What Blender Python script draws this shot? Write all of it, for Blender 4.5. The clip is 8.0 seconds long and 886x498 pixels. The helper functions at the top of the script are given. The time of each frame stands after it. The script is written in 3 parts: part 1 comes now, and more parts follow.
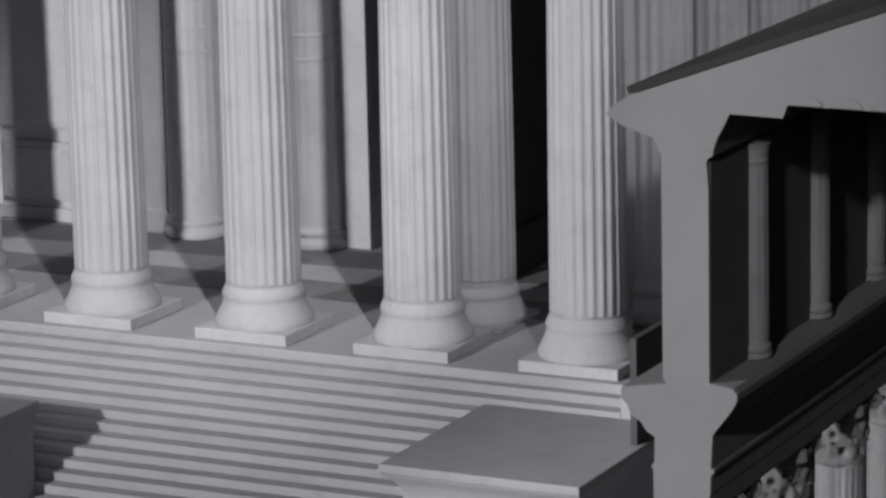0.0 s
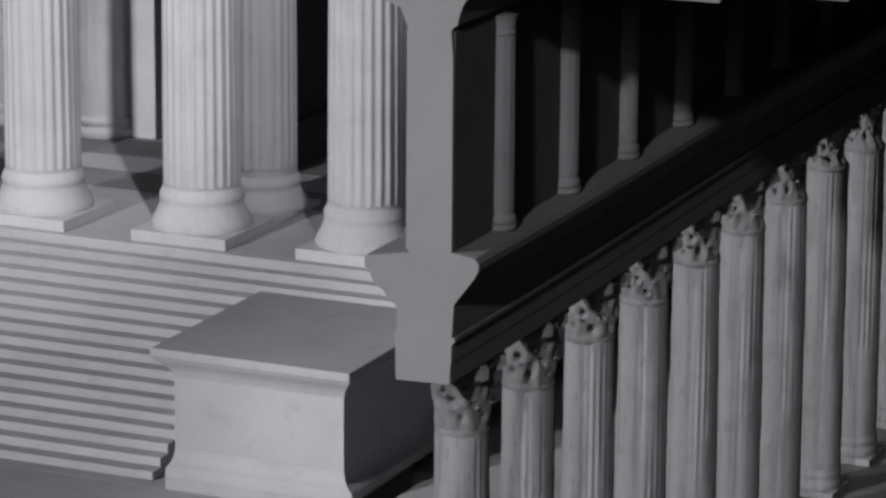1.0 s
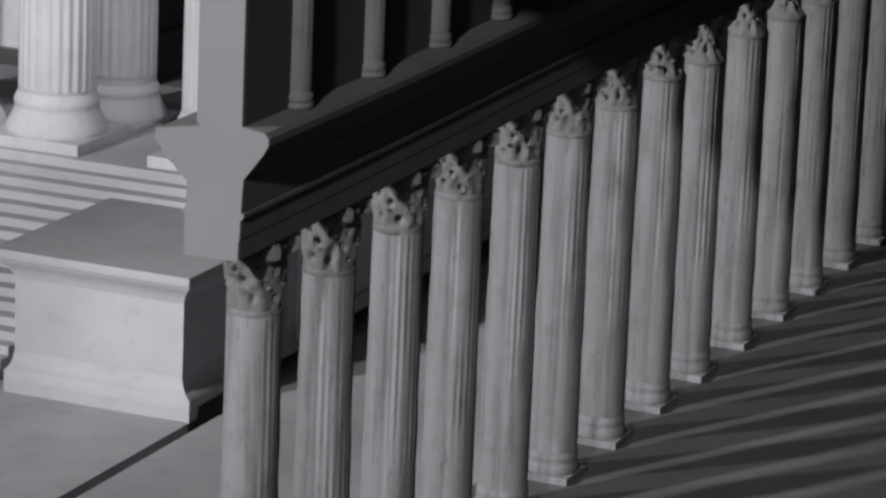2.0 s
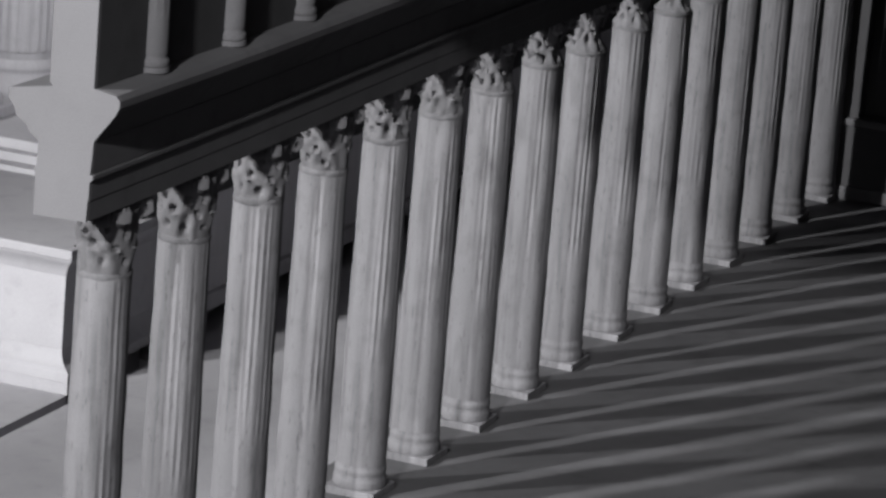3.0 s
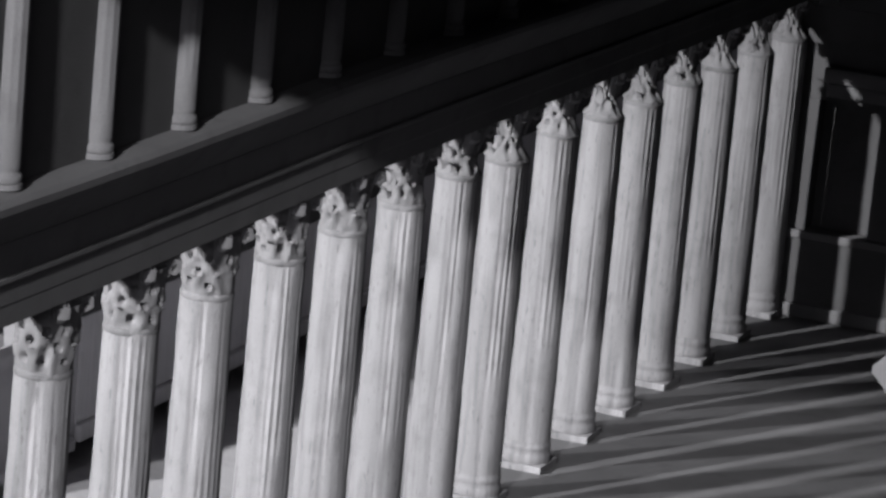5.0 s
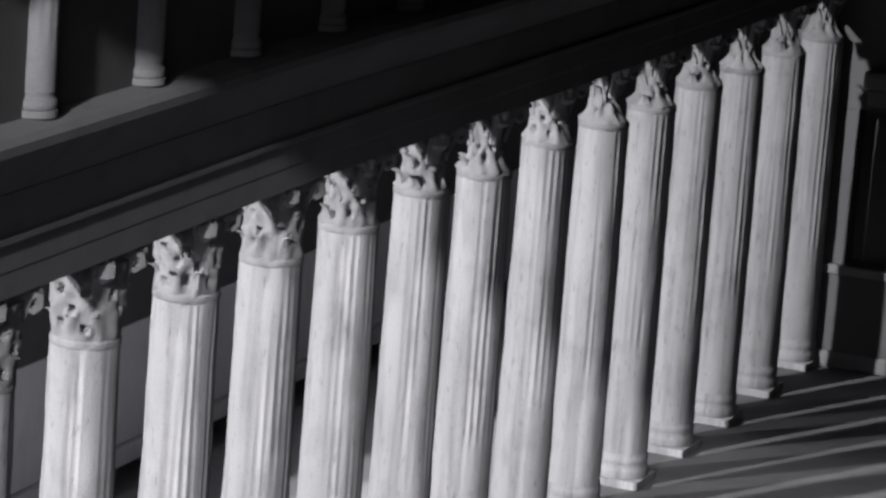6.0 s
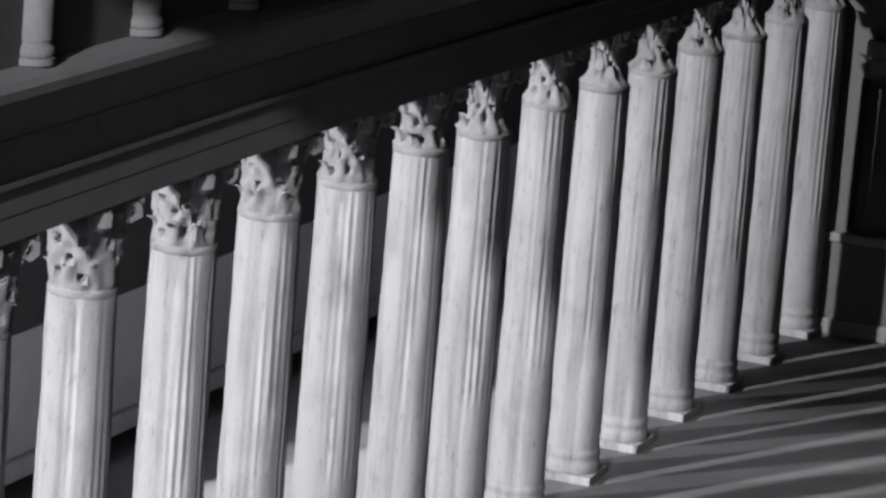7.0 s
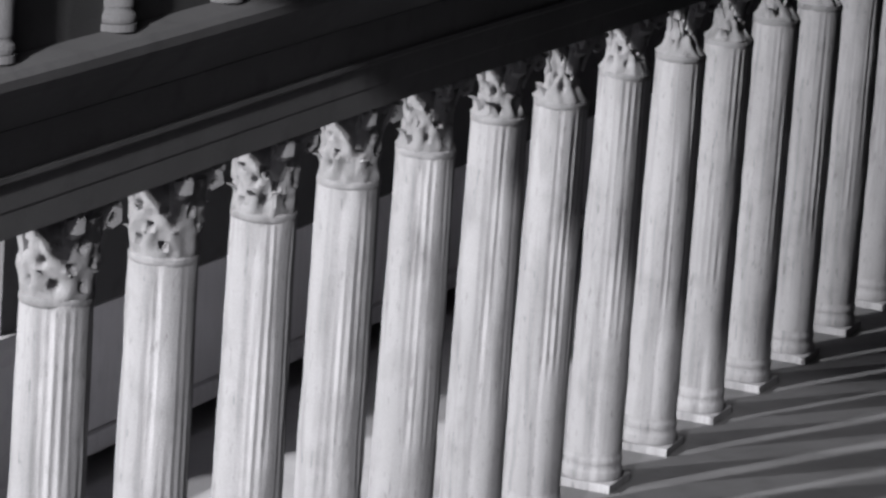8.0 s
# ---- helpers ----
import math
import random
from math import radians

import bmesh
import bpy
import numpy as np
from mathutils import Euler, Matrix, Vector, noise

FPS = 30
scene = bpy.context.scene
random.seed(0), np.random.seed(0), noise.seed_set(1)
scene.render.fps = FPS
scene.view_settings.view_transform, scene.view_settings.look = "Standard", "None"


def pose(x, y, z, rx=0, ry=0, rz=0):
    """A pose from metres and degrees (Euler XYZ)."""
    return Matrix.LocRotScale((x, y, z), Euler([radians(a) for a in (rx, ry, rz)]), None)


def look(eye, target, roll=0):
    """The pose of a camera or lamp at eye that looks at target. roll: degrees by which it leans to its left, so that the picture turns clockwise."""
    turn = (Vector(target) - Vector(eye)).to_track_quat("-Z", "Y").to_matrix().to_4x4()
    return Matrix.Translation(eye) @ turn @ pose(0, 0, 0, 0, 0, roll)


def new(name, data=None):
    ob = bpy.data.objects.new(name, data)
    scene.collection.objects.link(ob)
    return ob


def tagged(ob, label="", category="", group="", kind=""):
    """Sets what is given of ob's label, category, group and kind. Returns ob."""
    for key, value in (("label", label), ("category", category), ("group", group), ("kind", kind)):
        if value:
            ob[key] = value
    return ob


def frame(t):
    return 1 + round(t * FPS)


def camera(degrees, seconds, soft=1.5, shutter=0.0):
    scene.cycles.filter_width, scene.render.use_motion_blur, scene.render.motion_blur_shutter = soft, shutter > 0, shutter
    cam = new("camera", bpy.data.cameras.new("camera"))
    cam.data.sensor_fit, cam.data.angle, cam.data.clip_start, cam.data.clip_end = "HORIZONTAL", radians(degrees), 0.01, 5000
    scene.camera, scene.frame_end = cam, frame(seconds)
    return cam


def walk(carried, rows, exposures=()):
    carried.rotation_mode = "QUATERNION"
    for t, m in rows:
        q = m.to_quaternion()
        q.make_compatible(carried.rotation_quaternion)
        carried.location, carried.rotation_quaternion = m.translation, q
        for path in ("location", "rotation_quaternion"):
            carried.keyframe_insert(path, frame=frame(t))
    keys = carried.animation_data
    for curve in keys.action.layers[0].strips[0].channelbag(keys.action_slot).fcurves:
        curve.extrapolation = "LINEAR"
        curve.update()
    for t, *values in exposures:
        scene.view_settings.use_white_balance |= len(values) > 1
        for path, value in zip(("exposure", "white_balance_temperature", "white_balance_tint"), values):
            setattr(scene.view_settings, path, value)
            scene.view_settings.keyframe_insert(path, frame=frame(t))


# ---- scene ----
# A plaster museum model: a two-storey portico cut open at its end, beside a temple on a stepped podium.
# x runs along the cut, y along the colonnade, z = 0 is the portico floor. Sizes are those of the model itself.
cam = camera(14.5, 8.0, soft=2.7)
PATH = [
    (0, (0.7986, -1.9829, 0.9600), (-0.0746, -0.2388, 0.5176), -1.29),
    (0.5, (0.8320, -1.9654, 0.9347), (0.0035, -0.2042, 0.4746), 0.18),
    (1, (0.8479, -1.9717, 0.9294), (0.0700, -0.1951, 0.4412), 0.44),
    (1.5, (0.8807, -1.9522, 0.8955), (0.1259, -0.1683, 0.3976), 1.63),
    (2, (0.9269, -1.9229, 0.8733), (0.1837, -0.1366, 0.3667), 2.50),
    (2.2, (0.9409, -1.9102, 0.8585), (0.2033, -0.1209, 0.3543), 2.96),
    (3.3, (0.9978, -1.9175, 0.8600), (0.2823, -0.1187, 0.3575), 5.14),
    (3.5, (0.9449, -1.7570, 0.8365), (0.2211, 0.0357, 0.3242), 4.92),
    (4, (0.9480, -1.7359, 0.8495), (0.2399, 0.0737, 0.3763), 5.44),
    (4.5, (0.9635, -1.7486, 0.8496), (0.2604, 0.0661, 0.3883), 5.44),
    (4.7, (0.9621, -1.7464, 0.8529), (0.2604, 0.0690, 0.3924), 5.60),
    (5.8, (0.7772, -1.2262, 0.7059), (0.0787, 0.6012, 0.2903), 4.58),
    (6, (0.7690, -1.1725, 0.6901), (0.0615, 0.6523, 0.2781), 4.46),
    (6.5, (0.7724, -1.1669, 0.6796), (0.0671, 0.6579, 0.2639), 4.60),
    (7, (0.7848, -1.1813, 0.6758), (0.0702, 0.6389, 0.2559), 4.67),
    (7.5, (0.7889, -1.1853, 0.6721), (0.0576, 0.6268, 0.2461), 4.63),
    (8, (0.7774, -1.1834, 0.6669), (0.0304, 0.6207, 0.2342), 4.26),
]
EXPOSURES = [(0, -1.25), (1.2, -1.18), (2.2, -0.9), (3.3, -0.36), (4.7, 0.15), (5.8, 0.42), (8, 0.47)]
walk(cam, [(t, look(e, g, r)) for t, e, g, r in PATH], EXPOSURES)

# ---- light: six gallery spots, and an added soft fill lamp ----
world = bpy.data.worlds.new("gallery_dark")
world.use_nodes = True
world.node_tree.nodes["Background"].inputs[0].default_value = (0.5, 0.5, 0.53, 1)
world.node_tree.nodes["Background"].inputs[1].default_value = 0.0016
scene.world = world


def gallery_spot(name, eye, target, watts, cone, radius, blend):
    data = bpy.data.lights.new(name, "SPOT")
    data.energy, data.spot_size, data.spot_blend, data.shadow_soft_size = watts, radians(cone), blend, radius
    ob = new(name, data)
    ob.matrix_world = look(eye, target)
    return ob


gallery_spot("spot_lamp", (-2.48, -4.10, 2.75), (-0.10, 0.66, 0.14), 2550, 16.0, 0.08, 0.7)
gallery_spot("spot_lamp", (-1.92, -4.25, 1.75), (-1.10, 1.20, 0.10), 2050, 16.5, 0.09, 0.45)
gallery_spot("spot_lamp", (0.62, -3.57, 2.00), (0.26, 0.15, 0.34), 760, 12.5, 0.06, 0.5)
gallery_spot("spot_lamp", (-2.50, -2.20, 2.30), (0.10, 0.78, 0.05), 580, 14, 0.06, 0.6)
gallery_spot("spot_lamp", (1.30, -1.75, 3.60), (-1.22, 1.52, 0.10), 1500, 11.0, 0.05, 0.95)
gallery_spot("spot_lamp", (2.60, 0.20, 2.25), (-0.66, 1.75, 0.46), 480, 14, 0.06, 0.5)

# added soft fill behind the camera to lift shaded sides; the wall opening is invented
fill_lamp = bpy.data.lights.new("fill_light", "AREA")
fill_lamp.shape, fill_lamp.size, fill_lamp.size_y, fill_lamp.energy, fill_lamp.color = "RECTANGLE", 3.0, 1.6, 85, (1.0, 0.99, 1.03)
new("fill_light", fill_lamp).matrix_world = look((2.60, -7.93, 3.10), (0.0, 0.8, 0.1))


# ---- materials ----
def plaster(name, tone, spread=0.12, stain=0.25, streak=0.0, rough=0.85, bump=0.25, tint=(1.0, 0.985, 1.04), fine=900.0, dash=0.0):
    """Painted plaster: cloudy tone, fine grain, dull stains, upright run marks."""
    m = bpy.data.materials.new(name)
    m.use_nodes = True
    nt = m.node_tree
    b = nt.nodes["Principled BSDF"]
    b.inputs["Roughness"].default_value = rough
    b.inputs["Specular IOR Level"].default_value = 0.3
    tc = nt.nodes.new("ShaderNodeTexCoord")
    info = nt.nodes.new("ShaderNodeObjectInfo")
    geo = nt.nodes.new("ShaderNodeNewGeometry")
    shift = nt.nodes.new("ShaderNodeVectorMath")
    shift.operation = "MULTIPLY_ADD"
    nt.links.new(info.outputs["Random"], shift.inputs[0])
    shift.inputs[1].default_value = (3.0, 5.0, 7.0)
    nt.links.new(geo.outputs["Position"], shift.inputs[2])

    def noise_tex(scale, detail, vec=None):
        n = nt.nodes.new("ShaderNodeTexNoise")
        n.inputs["Scale"].default_value, n.inputs["Detail"].default_value = scale, detail
        nt.links.new(vec or shift.outputs[0], n.inputs["Vector"])
        return n

    def mrange(src, a, b2, c, d):
        r = nt.nodes.new("ShaderNodeMapRange")
        for k, v in zip(("From Min", "From Max", "To Min", "To Max"), (a, b2, c, d)):
            r.inputs[k].default_value = v
        nt.links.new(src, r.inputs["Value"])
        return r.outputs[0]

    def mul(a, b2):
        x = nt.nodes.new("ShaderNodeMath")
        x.operation = "MULTIPLY"
        nt.links.new(a, x.inputs[0])
        if isinstance(b2, float):
            x.inputs[1].default_value = b2
        else:
            nt.links.new(b2, x.inputs[1])
        return x.outputs[0]

    cloud = noise_tex(14.0, 4.0)
    grain = noise_tex(fine, 3.0)
    blot = noise_tex(45.0, 5.0)
    v = mrange(cloud.outputs["Fac"], 0.3, 0.7, tone * (1 - spread), tone * (1 + spread * 0.6))
    v = mul(v, mrange(blot.outputs["Fac"], 0.55, 0.75, 1.0, 1.0 - stain))
    v = mul(v, mrange(grain.outputs["Fac"], 0.3, 0.7, 0.93, 1.05))
    v = mul(v, mrange(info.outputs["Random"], 0.0, 1.0, 0.94, 1.04))
    if streak:
        mp = nt.nodes.new("ShaderNodeMapping")
        mp.inputs["Scale"].default_value = (1.0, 1.0, 0.06)
        nt.links.new(shift.outputs[0], mp.inputs["Vector"])
        st = noise_tex(170.0, 4.0, mp.outputs[0])
        v = mul(v, mrange(st.outputs["Fac"], 0.5, 0.72, 1.0, 1.0 - streak))
    if dash:
        mp = nt.nodes.new("ShaderNodeMapping")
        mp.inputs["Scale"].default_value = (1.0, 1.0, 0.22)
        nt.links.new(shift.outputs[0], mp.inputs["Vector"])
        st = noise_tex(420.0, 2.0, mp.outputs[0])
        v = mul(v, mrange(st.outputs["Fac"], 0.62, 0.72, 1.0, 1.0 - dash))
        worn_off = noise_tex(75.0, 3.0, mp.outputs[0])
        v = mul(v, mrange(worn_off.outputs["Fac"], 0.56, 0.68, 1.0, 1.0 - 0.6 * dash))
    rgb = nt.nodes.new("ShaderNodeCombineColor")
    for i in range(3):
        nt.links.new(mul(v, float(tint[i])), rgb.inputs[i])
    nt.links.new(rgb.outputs[0], b.inputs["Base Color"])
    bp = nt.nodes.new("ShaderNodeBump")
    bp.inputs["Strength"].default_value, bp.inputs["Distance"].default_value = bump, 0.0012
    mix = nt.nodes.new("ShaderNodeMath")
    mix.operation = "MULTIPLY_ADD"
    nt.links.new(blot.outputs["Fac"], mix.inputs[0])
    mix.inputs[1].default_value = 1.5
    nt.links.new(grain.outputs["Fac"], mix.inputs[2])
    nt.links.new(mix.outputs[0], bp.inputs["Height"])
    nt.links.new(bp.outputs[0], b.inputs["Normal"])
    return m


M_COLUMN = plaster("column_plaster", 0.20, streak=0.30, stain=0.18, spread=0.09, dash=0.30, bump=0.3)
M_CAPITAL = plaster("capital_plaster", 0.155, streak=0.15, stain=0.42, spread=0.16, bump=0.35)
# cut faces toned between temple and interior to carry their light level
M_SECTION_TONE = plaster("section_tone_plaster", 0.168, spread=0.05, stain=0.05)
M_TEMPLE = plaster("temple_plaster", 0.50, spread=0.08, stain=0.1, streak=0.08)
# lighter copy of the temple plaster, in place of light patches on the hall
M_CELLA_LIT = plaster("lit_hall_plaster", 0.70, spread=0.08, stain=0.12)
M_PEDESTAL = plaster("pedestal_plaster", 0.325, spread=0.08, stain=0.12)
M_STEP = plaster("step_plaster", 0.40, spread=0.08, stain=0.1)
M_GROUND = plaster("ground_plaster", 0.34, spread=0.1, stain=0.12)
M_BAND = plaster("paving_band_plaster", 0.22, spread=0.1, stain=0.15)
# darker than the ground plates to deepen the shade and cut bounce inside
M_FLOOR_DIM = plaster("dim_floor_plaster", 0.10, spread=0.15, stain=0.2)
# portico insides share the plaster; these darker copies carry the shade in their tone
M_INNER_SHADED = plaster("shaded_inner_plaster", 0.12, spread=0.12, stain=0.2)
M_HALF_SHADED = plaster("shaded_half_column_plaster", 0.16, spread=0.12, stain=0.2)
M_WALL_SHADED = plaster("shaded_wall_plaster", 0.07, spread=0.1, stain=0.15)
M_ROOF_SHADE = plaster("roof_shade_plaster", 0.025, spread=0.15, stain=0.2)
# room paints lightened to bounce more fill onto the model
M_ROOM = plaster("gallery_floor_paint", 0.12, fine=60.0)
M_BOUNCE_PAINT = plaster("gallery_bounce_paint", 0.62, fine=60.0)


# ---- helpers ----
def part(name, bm, material, parent=None, label="", smooth=False):
    me = bpy.data.meshes.new(name)
    bmesh.ops.recalc_face_normals(bm, faces=bm.faces)
    bm.to_mesh(me)
    bm.free()
    me.materials.append(material)
    if smooth:
        for p in me.polygons:
            p.use_smooth = True
        me.set_sharp_from_angle(angle=radians(38))
    ob = new(name, me)
    if parent:
        ob.parent = parent
    if label:
        ob["label"] = label
    return ob


def thing(name, x, y, z, label, category, group="", kind=""):
    e = new(name)
    e.empty_display_size = 0.02
    e.matrix_world = Matrix.Translation((x, y, z))
    return tagged(e, label, category, group, kind)


def box(bm, x0, x1, y0, y1, z0, z1, bevel=0.0):
    vs = [bm.verts.new((x, y, z)) for x in (x0, x1) for y in (y0, y1) for z in (z0, z1)]
    fs = [bm.faces.new([vs[i] for i in f]) for f in
          ((0, 1, 3, 2), (4, 6, 7, 5), (0, 4, 5, 1), (2, 3, 7, 6), (0, 2, 6, 4), (1, 5, 7, 3))]
    if bevel:
        es = list({e for f in fs for e in f.edges})
        bmesh.ops.bevel(bm, geom=es, offset=bevel, segments=2, profile=0.6, affect="EDGES")
    return bm


def made_box(*a, **k):
    return box(bmesh.new(), *a, **k)


def extrude_xz(outline, y0, y1):
    """A closed outline in x and z, drawn out along y."""
    bm = bmesh.new()
    a = [bm.verts.new((x, y0, z)) for x, z in outline]
    b = [bm.verts.new((x, y1, z)) for x, z in outline]
    bm.faces.new(a)
    bm.faces.new(b[::-1])
    n = len(a)
    for i in range(n):
        bm.faces.new((a[i], b[i], b[(i + 1) % n], a[(i + 1) % n]))
    bm.normal_update()
    bmesh.ops.triangulate(bm, faces=[f for f in bm.faces if len(f.verts) > 4])
    return bm


def rise(y):
    """The old model's entablature lifts a little away from the cut end."""
    f = min(1.0, max(0.0, (y - 0.02) / 0.62))
    return 0.0065 * f * f * (3.0 - 2.0 * f)


def extrude_rising(outline, y0, y1, n=16):
    """An outline drawn out along y that follows the slight lift of the model."""
    bm = bmesh.new()
    rings = []
    for i in range(n + 1):
        y = y0 + (y1 - y0) * i / n
        rings.append([bm.verts.new((x, y, z + rise(y))) for x, z in outline])
    m = len(outline)
    for a, b in zip(rings, rings[1:]):
        for k in range(m):
            bm.faces.new((a[k], b[k], b[(k + 1) % m], a[(k + 1) % m]))
    caps = [bm.faces.new(rings[0]), bm.faces.new(rings[-1][::-1])]
    bm.normal_update()
    bmesh.ops.triangulate(bm, faces=caps)
    return bm


def lathe(profile, seg=40, cx=0.0, cy=0.0):
    bm = bmesh.new()
    rings = [[bm.verts.new((cx + r * math.cos(2 * math.pi * k / seg), cy + r * math.sin(2 * math.pi * k / seg), z))
              for k in range(seg)] for r, z in profile]
    for a, b in zip(rings, rings[1:]):
        for k in range(seg):
            bm.faces.new((a[k], a[(k + 1) % seg], b[(k + 1) % seg], b[k]))
    bm.faces.new(rings[0][::-1])
    bm.faces.new(rings[-1])
    return bm


def arc(r, z, depth, half, n=6):
    """Points of a half-round moulding of that depth and half height."""
    return [(r + depth * math.cos(a), z + half * math.sin(a)) for a in [math.pi * (i / n - 0.5) for i in range(n + 1)]]


def fluted(rng, r0, r1, z0, z1, flutes, stop, depth, worn=0.0, outer=1.0):
    """A tapering shaft, its flutes cut above the height stop, smooth below, rubbed away here and there."""
    bm = bmesh.new()
    per = 8
    unit = r0 / 0.02
    levels = [z0, z0 + 0.25 * (stop - z0), z0 + 0.6 * (stop - z0), stop - 0.004 * unit, stop + 0.001 * unit]
    m = 14
    levels += [stop + 0.001 * unit + (z1 - stop - 0.006 * unit) * (i + 1) / m for i in range(m)]
    levels += [z1 - 0.002 * unit, z1]
    rings = []
    for j, z in enumerate(levels):
        f = max(0.0, (z - z0) / (z1 - z0))
        r = r0 + (r1 - r0) * (f ** 1.5)
        cut = 0.0 if j < 4 or j >= len(levels) - 2 else depth
        ring = []
        for k in range(flutes * per):
            a = 2 * math.pi * k / (flutes * per)
            u = (k % per) / per
            hollow = math.sin(math.pi * (u - 0.125) / 0.75) ** 0.7 if 0.13 < u < 0.87 else 0.0
            ca, sa = math.cos(a), math.sin(a)
            keep = 1.0
            if worn:
                keep = min(1.2, max(0.0, 0.6 + 2.4 * noise.noise(Vector((ca * 2.5 + rng[0], sa * 2.5 + rng[1], z * 9 / unit + rng[2])))))
            keep *= min(1.0, max(outer, 0.35 + 1.3 * ca))
            w = worn * unit * noise.noise(Vector((ca * 1.6 + rng[2], sa * 1.6 + rng[0], z * 35 / unit + rng[1])))
            rr = r * (1 - cut * hollow * keep) + w
            ring.append(bm.verts.new((rr * ca, rr * sa, z)))
        rings.append(ring)
    n = flutes * per
    for a, b in zip(rings, rings[1:]):
        for k in range(n):
            bm.faces.new((a[k], a[(k + 1) % n], b[(k + 1) % n], b[k]))
    bm.faces.new(rings[0][::-1])
    bm.faces.new(rings[-1])
    return bm


def leaf(bm, ang, r, z0, h, w, curl, rnd, seed):
    """An acanthus leaf: a thick lobed blade that stands on the bell and curls out at the tip."""
    rows, cols, t = 6, 4, r * 0.2
    front, back = [], []
    for i in range(rows + 1):
        f = i / rows
        out = r * (1.0 + 0.05 * f) + curl * max(0.0, f - 0.45) ** 2 * 3.2
        z = z0 + h * (f - 0.35 * max(0.0, f - 0.78) * 2.0)
        half = w * (0.85 + 0.35 * math.sin(f * 7.5) * 0.5) * (1.0 - 0.75 * f ** 4)
        for lst, o in ((front, 0.0), (back, -t)):
            row = []
            for k in range(cols + 1):
                u = k / cols * 2 - 1
                d = out + o - abs(u) * r * 0.10 + rnd * noise.noise(Vector((u * 2 + seed, f * 4, ang * 3 + o)))
                s = u * half
                row.append(bm.verts.new((d * math.cos(ang) - s * math.sin(ang), d * math.sin(ang) + s * math.cos(ang),
                                         z + rnd * noise.noise(Vector((u * 3, f * 3 + seed, ang * 5))))))
            lst.append(row)
    for i in range(rows):
        for k in range(cols):
            bm.faces.new((front[i][k], front[i][k + 1], front[i + 1][k + 1], front[i + 1][k]))
            bm.faces.new((back[i][k], back[i + 1][k], back[i + 1][k + 1], back[i][k + 1]))
    rim_f = [front[i][0] for i in range(rows)] + front[rows] + [front[i][cols] for i in range(rows - 1, -1, -1)]
    rim_b = [back[i][0] for i in range(rows)] + back[rows] + [back[i][cols] for i in range(rows - 1, -1, -1)]
    for i in range(len(rim_f) - 1):
        bm.faces.new((rim_f[i], rim_f[i + 1], rim_b[i + 1], rim_b[i]))


def horn(bm, ang, r, z0, z1, reach, thick, rnd, seed):
    """A corner volute: a stalk that rises from the bell and rolls over under the abacus corner."""
    n, seg = 12, 6
    pts = []
    for i in range(n + 1):
        f = i / n
        if f < 0.6:
            g = f / 0.6
            pts.append((r * 0.92 + (reach - r * 0.92) * g ** 1.6, z0 + (z1 - z0) * (0.15 + 0.85 * g), thick * (0.8 + 0.3 * g)))
        else:
            g = (f - 0.6) / 0.4
            a = math.pi / 2 - g * 1.6 * math.pi
            q = (z1 - z0) * 0.20 * (1 - 0.45 * g)
            pts.append((reach + q * math.cos(a), z1 - (z1 - z0) * 0.20 + q * math.sin(a), thick * (1.1 - 0.5 * g)))
    rings = []
    for i, (d, z, t) in enumerate(pts):
        d0, z0_, _ = pts[max(i - 1, 0)]
        d1, z1_, _ = pts[min(i + 1, n)]
        l = math.hypot(d1 - d0, z1_ - z0_) or 1.0
        nx, nz = -(z1_ - z0_) / l, (d1 - d0) / l
        ring = []
        for k in range(seg):
            b = 2 * math.pi * k / seg
            e, s = t * 0.7 * math.cos(b), t * 1.25 * math.sin(b)
            j = rnd * noise.noise(Vector((i * 0.9 + seed, k * 1.3, ang)))
            dd = d + nx * e + j
            ring.append(bm.verts.new((dd * math.cos(ang) - s * math.sin(ang), dd * math.sin(ang) + s * math.cos(ang), z + nz * e)))
        rings.append(ring)
    for a, b in zip(rings, rings[1:]):
        for k in range(seg):
            bm.faces.new((a[k], a[(k + 1) % seg], b[(k + 1) % seg], b[k]))
    bm.faces.new(rings[0][::-1])
    bm.faces.new(rings[-1])


